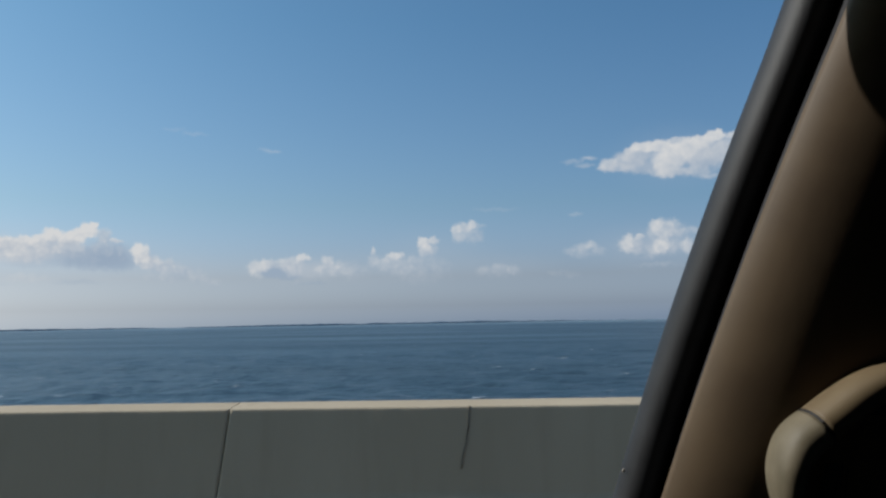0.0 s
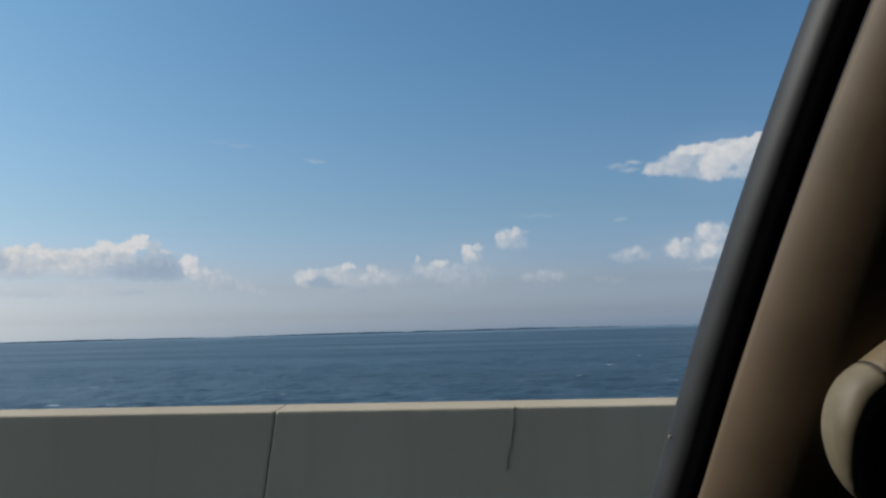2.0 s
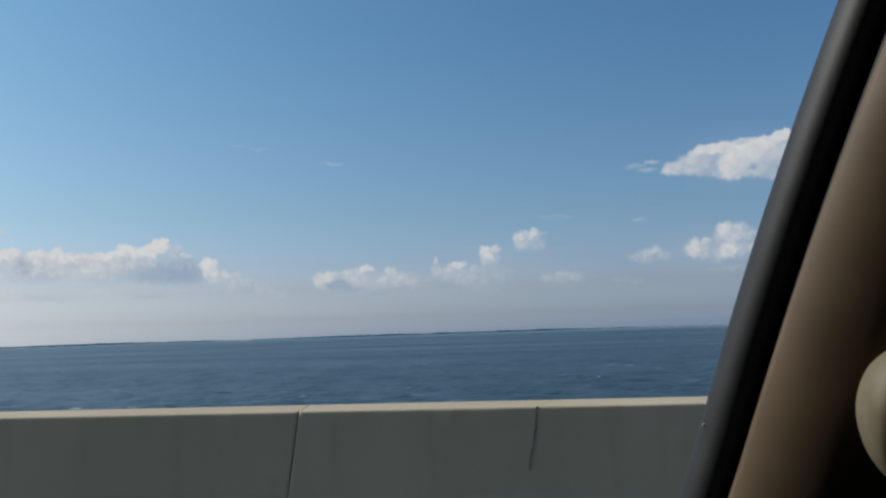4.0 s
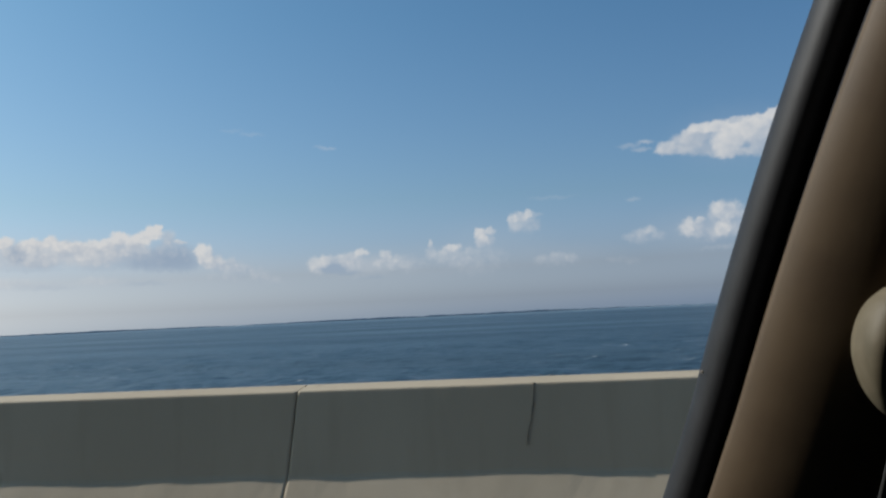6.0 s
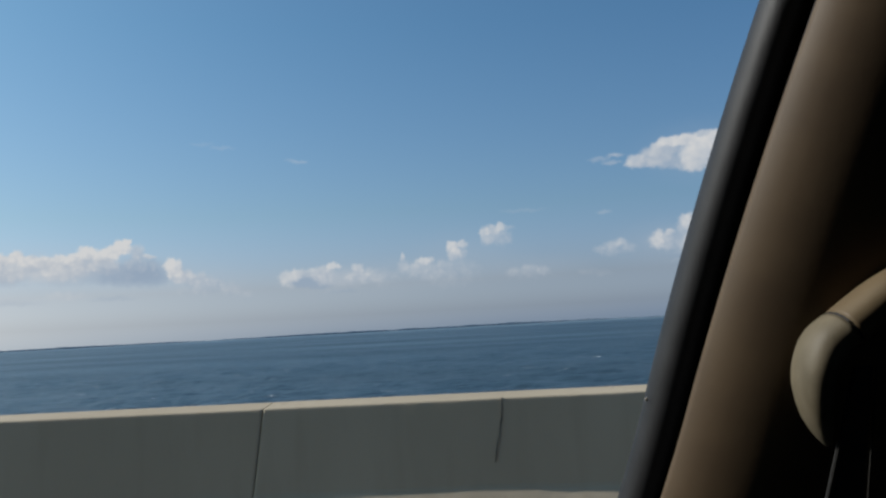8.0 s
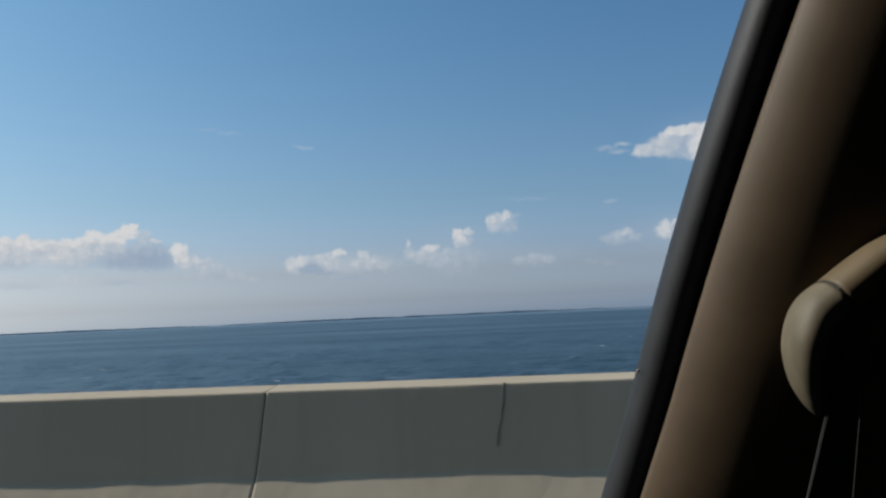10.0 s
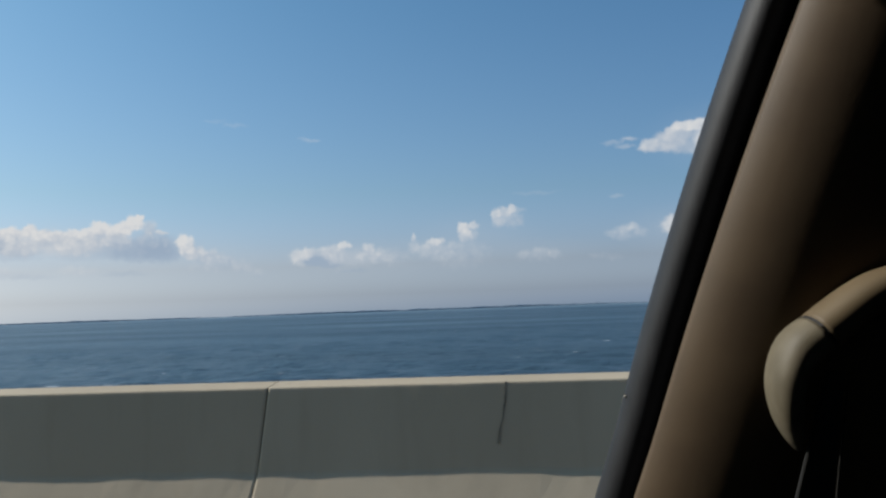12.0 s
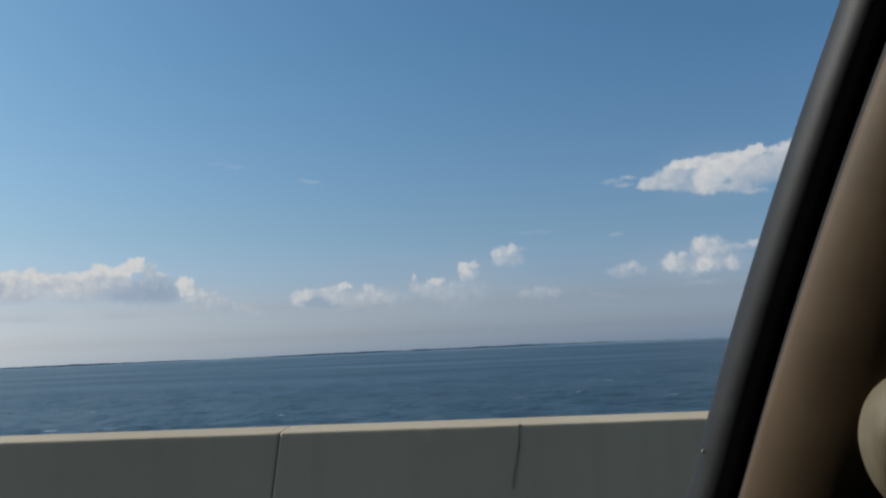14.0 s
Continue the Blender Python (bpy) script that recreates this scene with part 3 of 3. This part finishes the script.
def barrier_mesh(seed, scupper=False):
    """One cast length of safety-shape barrier, its edges slightly uneven."""
    gap = 0.003
    prof = [(0.0, -0.455), (0.075, -0.455), (0.10, -0.436), (0.20, -0.362), (0.335, -0.284), (0.352, -0.279), (0.45, -0.268),
            (0.60, -0.253), (0.77, -0.237), (0.781, -0.235), (0.787, -0.228), (TOP, -0.03), (TOP - 0.008, -0.005), (0.79, 0.0), (0.0, 0.0)]
    xs = np.linspace(gap, SEG - gap, 73)
    xs = np.sort(np.concatenate([xs, [gap + 0.012, SEG - gap - 0.012]]))
    secs = []
    for x in xs:
        end = min(x - gap, SEG - gap - x)
        nick = 0.006 * max(0.0, 1 - end / 0.012)
        ring = []
        for z, y in prof:
            dy = 0.0035 * noise.noise((x * 1.1, z * 3, seed)) + 0.002 * noise.noise((x * 5, z * 6, seed + 9))
            dz = 0.0
            if z > 0.75 and y < -0.1:
                dy += 0.004 * noise.noise((x * 2.3, seed, 2)) + 0.0025 * noise.noise((x * 9, seed, 4))
                dz = 0.003 * noise.noise((x * 1.7, seed, 6))
            if 0.3 < z < 0.37:
                # the foot was cast by hand and starts unevenly
                dz = 0.014 * noise.noise((x * 1.3, seed, 11)) + 0.009 * noise.noise((x * 4.6, seed, 13))
            if y < -0.1 and z > 0:
                dy += nick
            ring.append((x + 0.12 * (z - 0.8), BACK + y + dy, z + dz))
        secs.append(ring)
    bm = loft(secs)
    if scupper:
        for v in bm.verts:
            if 2.7 < v.co.x < 3.4 and v.co.z < 0.3 and v.co.y < 4.42:
                v.co.y = 4.40
    return bm


barrier = tagged(new("barrier"), "grey concrete safety barrier with open joints", "barrier", kind="structure")
variants = []
for s in range(4):
    bm = barrier_mesh(s * 3.7 + 1.3, s == 3)
    bmesh.ops.recalc_face_normals(bm, faces=bm.faces[:])
    me = bpy.data.meshes.new("barrier_length")
    bm.to_mesh(me)
    bm.free()
    me.materials.append(CONCRETE)
    variants.append(me)
count = int(REACH / SEG)
for k in range(-count, count):
    ob = new("barrier_length", variants[(k * 7 + 3) % 4 if k not in (-1, 0) else k + 1])
    ob.parent = barrier
    ob.location = (JOINT + k * SEG, 0, 0)



def crack(x, z_end, seed):
    """A wandering hairline crack from the barrier's top down its face."""
    bm = bmesh.new()
    prev = None
    for k in range(41):
        u = k / 40
        z = 0.79 - u * (0.79 - z_end)
        y = BACK - 0.236 - (0.77 - z) * 0.108 - 0.006
        cx = x + 0.05 * noise.noise((z * 3, seed, 0)) + 0.012 * noise.noise((z * 9, seed, 3)) + 0.006 * noise.noise((z * 31, seed, 5)) + 0.14 * (z - 0.6)
        w = max(0.0006, (0.0034 + 0.0045 * noise.noise((z * 17, seed, 8))) * (1.0 - 0.75 * u))
        row = [bm.verts.new((cx - w, y + 0.012, z)), bm.verts.new((cx - w, y, z)), bm.verts.new((cx + w, y, z)), bm.verts.new((cx + w, y + 0.012, z))]
        if prev:
            for a, b, c, d in zip(prev, prev[1:], row[1:], row):
                bm.faces.new((a, b, c, d))
        prev = row
    part("crack", bm, CRACKED, barrier, "dark wandering hairline crack")


crack(-0.13, 0.47, 2.7)
crack(5.3, 0.4, 8.1)

for k in range(-5, 6):
    pier = tagged(new("bridge_pier"), "round concrete bridge pier standing in the water", "pier", "piers under the bridge")
    pier.location = (k * 40.0 + 12, -1, -9.0)
    part("cap_beam", box(-0.8, 0.8, -4.5, 4.8, 7.0, 7.9, 0.05), CONCRETE, pier)
    for y in (-3.0, 3.2):
        ring = [[(0.6 * math.cos(a), y + 0.6 * math.sin(a), z) for a in np.linspace(0, 2 * math.pi, 25)[:-1]] for z in (-3.0, 7.0)]
        part("column", loft(ring), CONCRETE, pier, smooth=False)

# ---- the car: centre line y = -0.1, nose towards -x ----
car = tagged(new("car"), "dark car with tan pillar trim and an open side window", "car")
MID = -0.1
EYE = 1.185


def car_body():
    """Lower body, lofted over stations along the car, open over the cabin."""
    st = [(-2.55, 0.42, 0.62, 0.62), (-2.45, 0.30, 0.72, 0.80), (-2.2, 0.24, 0.82, 0.88), (-1.45, 0.22, 0.94, 0.91),
          (-1.2, 0.22, 0.96, 0.91), (0.0, 0.22, 0.96, 0.92), (1.3, 0.22, 0.98, 0.91), (1.95, 0.26, 0.98, 0.88), (2.2, 0.34, 0.92, 0.8), (2.28, 0.45, 0.8, 0.66)]
    secs = []
    for x, z0, z1, w in st:
        half = [(w * 0.86, z0), (w * 0.98, z0 + 0.12), (w, z0 + 0.34 * (z1 - z0)), (w * 0.985, z0 + 0.75 * (z1 - z0)), (w * 0.93, z1)]
        secs.append([(x, MID + y, z) for y, z in half] + [(x, MID - y, z) for y, z in half[::-1]])
    bm = loft(secs)
    lid = [f for f in bm.faces if all(v.co.z > 0.9 for v in f.verts) and abs(f.calc_center_median().y - MID) < 0.1
           and -1.2 < f.calc_center_median().x < 1.5]
    bmesh.ops.delete(bm, geom=lid, context='FACES')
    return bm


part("body", car_body(), PAINT, car, "dark metallic painted body", True)
part("floor_pan", box(-1.3, 1.9, MID - 0.8, MID + 0.8, 0.28, 0.34, 0.01), CHARCOAL, car)
part("dashboard", box(-1.35, -0.95, MID - 0.78, MID + 0.78, 0.5, 0.95, 0.05), CHARCOAL, car, "charcoal dashboard")
part("rear_shelf", box(1.0, 1.9, MID - 0.78, MID + 0.78, 0.5, 0.95, 0.05), CHARCOAL, car)
for side in (1, -1):
    part("door_panel", box(-0.95, 1.5, MID + side * 0.81 - 0.035, MID + side * 0.81 + 0.02, 0.34, 0.955, 0.012), TAN, car, "tan door panel")


def car_roof(z_mid, drop, thick, x0, x1, w):
    secs = []
    for x in np.linspace(x0, x1, 9):
        u = (x - x0) / (x1 - x0)
        arch = 0.05 * math.sin(math.pi * u)
        up = [(x, MID + y, z_mid + arch - drop * (y / w) ** 2) for y in np.linspace(-w, w, 9)]
        secs.append(up + [(p[0], p[1], p[2] - thick) for p in up[::-1]])
    return loft(secs)


part("roof", car_roof(1.58, 0.05, 0.025, -0.75, 1.75, 0.635), PAINT, car, smooth=True)
part("headliner", car_roof(1.55, 0.05, 0.02, -0.74, 1.74, 0.625), CHARCOAL, car, "dark fabric headliner", True)
for side in (1, -1):
    part("roof_rail", beam((0.5, MID + side * 0.6263, 1.50), (0.5, MID + side * 0.6163, 1.575), 2.5, 0.05, 0.004), PAINT, car)
    part("front_pillar", beam((-1.38, MID + side * 0.80, 0.95), (-0.72, MID + side * 0.63, 1.57), 0.10, 0.07), PAINT, car)
    part("rear_pillar", beam((1.95, MID + side * 0.78, 0.95), (1.70, MID + side * 0.63, 1.57), 0.22, 0.07), PAINT, car)
    # unseen dark glass behind the centre pillars, limits light in the cabin
    part("rear_side_window", loft([[(0.34, MID + side * 0.795, 0.95), (1.90, MID + side * 0.795, 0.95), (1.66, MID + side * 0.63, 1.53), (0.50, MID + side * 0.63, 1.53)],
                                   [(0.34, MID + side * 0.80, 0.95), (1.90, MID + side * 0.80, 0.95), (1.66, MID + side * 0.636, 1.53), (0.50, MID + side * 0.636, 1.53)]]), TINTED, car)
part("front_side_window", loft([[(-1.32, MID - 0.795, 0.95), (0.34, MID - 0.795, 0.95), (0.50, MID - 0.63, 1.53), (-0.74, MID - 0.63, 1.53)],
                                [(-1.32, MID - 0.80, 0.95), (0.34, MID - 0.80, 0.95), (0.50, MID - 0.636, 1.53), (-0.74, MID - 0.636, 1.53)]]), CLEAR, car)
part("rear_window", loft([[(1.98, MID - 0.76, 0.96), (1.98, MID + 0.76, 0.96), (1.74, MID + 0.62, 1.56), (1.74, MID - 0.62, 1.56)],
                          [(1.985, MID - 0.76, 0.96), (1.985, MID + 0.76, 0.96), (1.745, MID + 0.62, 1.56), (1.745, MID - 0.62, 1.56)]]), TINTED, car)
part("windscreen", loft([[(-1.40, MID - 0.76, 0.95), (-1.40, MID + 0.76, 0.95), (-0.74, MID + 0.61, 1.57), (-0.74, MID - 0.61, 1.57)],
                                  [(-1.405, MID - 0.76, 0.95), (-1.405, MID + 0.76, 0.95), (-0.745, MID + 0.61, 1.57), (-0.745, MID - 0.61, 1.57)]]), SHADED, car)


def wheel(x, y, side):
    hub = new("wheel")
    hub.parent = car
    hub.location = (x, y, 0.33)
    def ring(r, w0):
        return [(r * math.cos(a), w0, r * math.sin(a)) for a in np.linspace(0, 2 * math.pi, 37)[:-1]]
    part("tyre", loft([ring(0.21, -0.10), ring(0.30, -0.11), ring(0.33, -0.08), ring(0.33, 0.08), ring(0.30, 0.11), ring(0.21, 0.10)], caps=False), RUBBER, hub, smooth=True)
    part("rim", loft([ring(0.215, -0.095), ring(0.215, 0.095), ring(0.19, 0.09), ring(0.06, 0.06 + 0.03 * side), ring(0.02, 0.065 + 0.03 * side)]), CHROME, hub)


for x in (-1.65, 1.45):
    for side in (1, -1):
        wheel(x, MID + side * 0.82, side)

# ---- centre pillar beside the open window ----
HEIGHTS = np.linspace(-0.25, 0.37, 32)


def bow(h):
    return 0.0035 * (((h - 0.07) / 0.14) ** 2 - 1) if -0.1 < h < 0.24 else 0.0035 * (0.475 + 0.6 * min(2.0, abs(h - 0.07) / 0.14 - 1.21) if abs(h - 0.07) > 0.17 else 0.475)


def swept(points, lean, slant):
    """Sections of (x, y) points at eye level, swept up the leaning pillar."""
    return [[(x + lean * h + bow(h), y + slant * h, EYE + h) for x, y in points] for h in HEIGHTS]


def swept2(points):
    """As swept, each point with its own lean and slant."""
    return [[(x + l * h + bow(h), y + s * h, EYE + h) for x, y, l, s in points] for h in HEIGHTS]


O, I_ = (0.3115, -0.3309), (0.3484, -0.249)
M_ = (0.325, -0.30)
BEAD = [(0.1465 + 0.0188 * math.cos(a), 0.684 + 0.028 * math.sin(a), *O) for a in np.linspace(0, 2 * math.pi, 33)[:-1]]
seal = part("window_seal", loft(swept2(BEAD)), RUBBER, car, "black rubber window seal, slightly worn", True)
part("glass_channel", loft(swept2([(0.180, 0.700, *O), (0.1640, 0.6750, *O), (0.1575, 0.640, *M_), (0.1515, 0.6075, *I_), (0.175, 0.615, *I_)])),
     FELT, car, "matt black felt channel")
TRIM = [(0.1475, 0.6045), (0.1503, 0.6003), (0.1537, 0.5963), (0.1576, 0.5925), (0.162, 0.589), (0.167, 0.5857), (0.1725, 0.5825), (0.185, 0.577), (0.200, 0.5725), (0.218, 0.569), (0.240, 0.567), (0.30, 0.566), (0.42, 0.575)]
trim = part("pillar_trim", loft(swept(TRIM + [(0.42, 0.60), (0.16, 0.62)], 0.3484, -0.249)),
            TAN, car, "tan grained plastic pillar trim", True)
part("pillar_panel", loft(swept([(0.15, 0.708), (0.36, 0.712), (0.36, 0.735), (0.15, 0.73)], 0.3115, -0.3309)), PAINT, car)

# belt guide on the pillar, in two pieces with an open seam
ARM = [(0.352, -0.030, 0.018), (0.337, -0.006, 0.0185), (0.315, 0.008, 0.0185), (0.290, 0.012, 0.0180), (0.2631, 0.0089, 0.0185), (0.2464, 0.0042, 0.0205), (0.2322, -0.0036, 0.0222), (0.2179, -0.0142, 0.0231), (0.2072, -0.0222, 0.0231)]
HOOK = [(0.2050, -0.0239, 0.0232), (0.1940, -0.0322, 0.0231), (0.1869, -0.0437, 0.0209), (0.1832, -0.0594, 0.0187), (0.1842, -0.0768, 0.0150), (0.1885, -0.0907, 0.0095), (0.1925, -0.0990, 0.0030)]


def bent(path, y, deep):
    """A rounded bar along points of (x, z, width)."""
    secs = []
    for k, (x, z, w) in enumerate(path):
        a, b = path[max(0, k - 1)], path[min(len(path) - 1, k + 1)]
        t = Vector((b[0] - a[0], 0, b[1] - a[1])).normalized()
        side = Vector((-t.z, 0, t.x))
        ring = []
        for i in range(16):
            ang = 2 * math.pi * i / 16
            c, s = math.cos(ang), math.sin(ang)
            c, s = math.copysign(abs(c) ** 0.85, c), math.copysign(abs(s) ** 0.85, s)
            p = Vector((x, y, EYE + z)) + side * (w * (0.57 * c + 0.2)) + Vector((0, deep * min(1.0, w / 0.02) * s, 0))
            ring.append(p)
        secs.append(ring)
    return loft(secs)


def smooth_path(path, n):
    """Catmull-Rom points between the given ones."""
    out = []
    p = [path[0]] + list(path) + [path[-1]]
    for a, b, c, d in zip(p, p[1:], p[2:], p[3:]):
        for k in range(n):
            u = k / n
            out.append(tuple(0.5 * (2 * b[i] + (c[i] - a[i]) * u + (2 * a[i] - 5 * b[i] + 4 * c[i] - d[i]) * u * u
                                    + (3 * b[i] - a[i] - 3 * c[i] + d[i]) * u ** 3) for i in range(3)))
    return out + [path[-1]]


guide = new("belt_guide")
guide.parent = car
guide["label"] = "curved tan plastic belt guide"
part("arm", bent(smooth_path(ARM, 4), 0.560, 0.022), ARM_TAN, guide, smooth=True)
part("hook", bent(smooth_path(HOOK, 4), 0.560, 0.024), GUIDE, guide, "paler rounded end of the guide", True)
part("seam", bent([(0.2090, -0.0209, 0.0215), (0.2030, -0.0254, 0.0215)], 0.5615, 0.021), RUBBER, guide, "dark open seam")
part("mount", box(0.235, 0.30, 0.555, 0.58, EYE - 0.02, EYE + 0.004, 0.004), CHARCOAL, guide)
belt = new("seat_belt")
belt.parent = car
belt["label"] = "black webbing belt with pale edges"


def strip(x0, x1, x2, x3, y, thick):
    """A hanging band from x0..x1 above to x2..x3 below."""
    zt, zb = EYE - 0.05, EYE - 0.30
    return loft([[(x0, y, zt), (x1, y, zt), (x2, y, zb), (x3, y, zb)], [(x0, y + thick, zt), (x1, y + thick, zt), (x2, y + thick, zb), (x3, y + thick, zb)]])


part("webbing", strip(0.2100, 0.2215, 0.1800, 0.1345, 0.552, 0.0015), WEBBING, belt)
part("edging", strip(0.2110, 0.2117, 0.1345, 0.1335, 0.5505, 0.001), EDGING, belt)
part("edging", strip(0.2185, 0.2193, 0.1791, 0.1780, 0.5400, 0.001), EDGING, belt)

# pale nicks in the seal and the trim
def speck(x, y, z, r, mat, label):
    bm = bmesh.new()
    bmesh.ops.create_icosphere(bm, subdivisions=2, radius=r, matrix=pose(x, y, z) @ Matrix.Diagonal((1, 0.6, 1.3, 1)))
    part("nick", bm, mat, car, label, True)


speck(0.1030, 0.697, EYE - 0.0787, 0.0013, FLECK, "pale nick in the seal")
for h, x0, y0, r in ((0.150, 0.1800, 0.5792, 0.0006), (0.163, 0.1745, 0.5816, 0.0005), (0.062, 0.1690, 0.5847, 0.0005), (0.118, 0.1700, 0.5842, 0.0004)):
    speck(x0 + 0.3484 * h, y0 - 0.249 * h, EYE + h, r, FLECK, "pale fleck of wear in the trim")
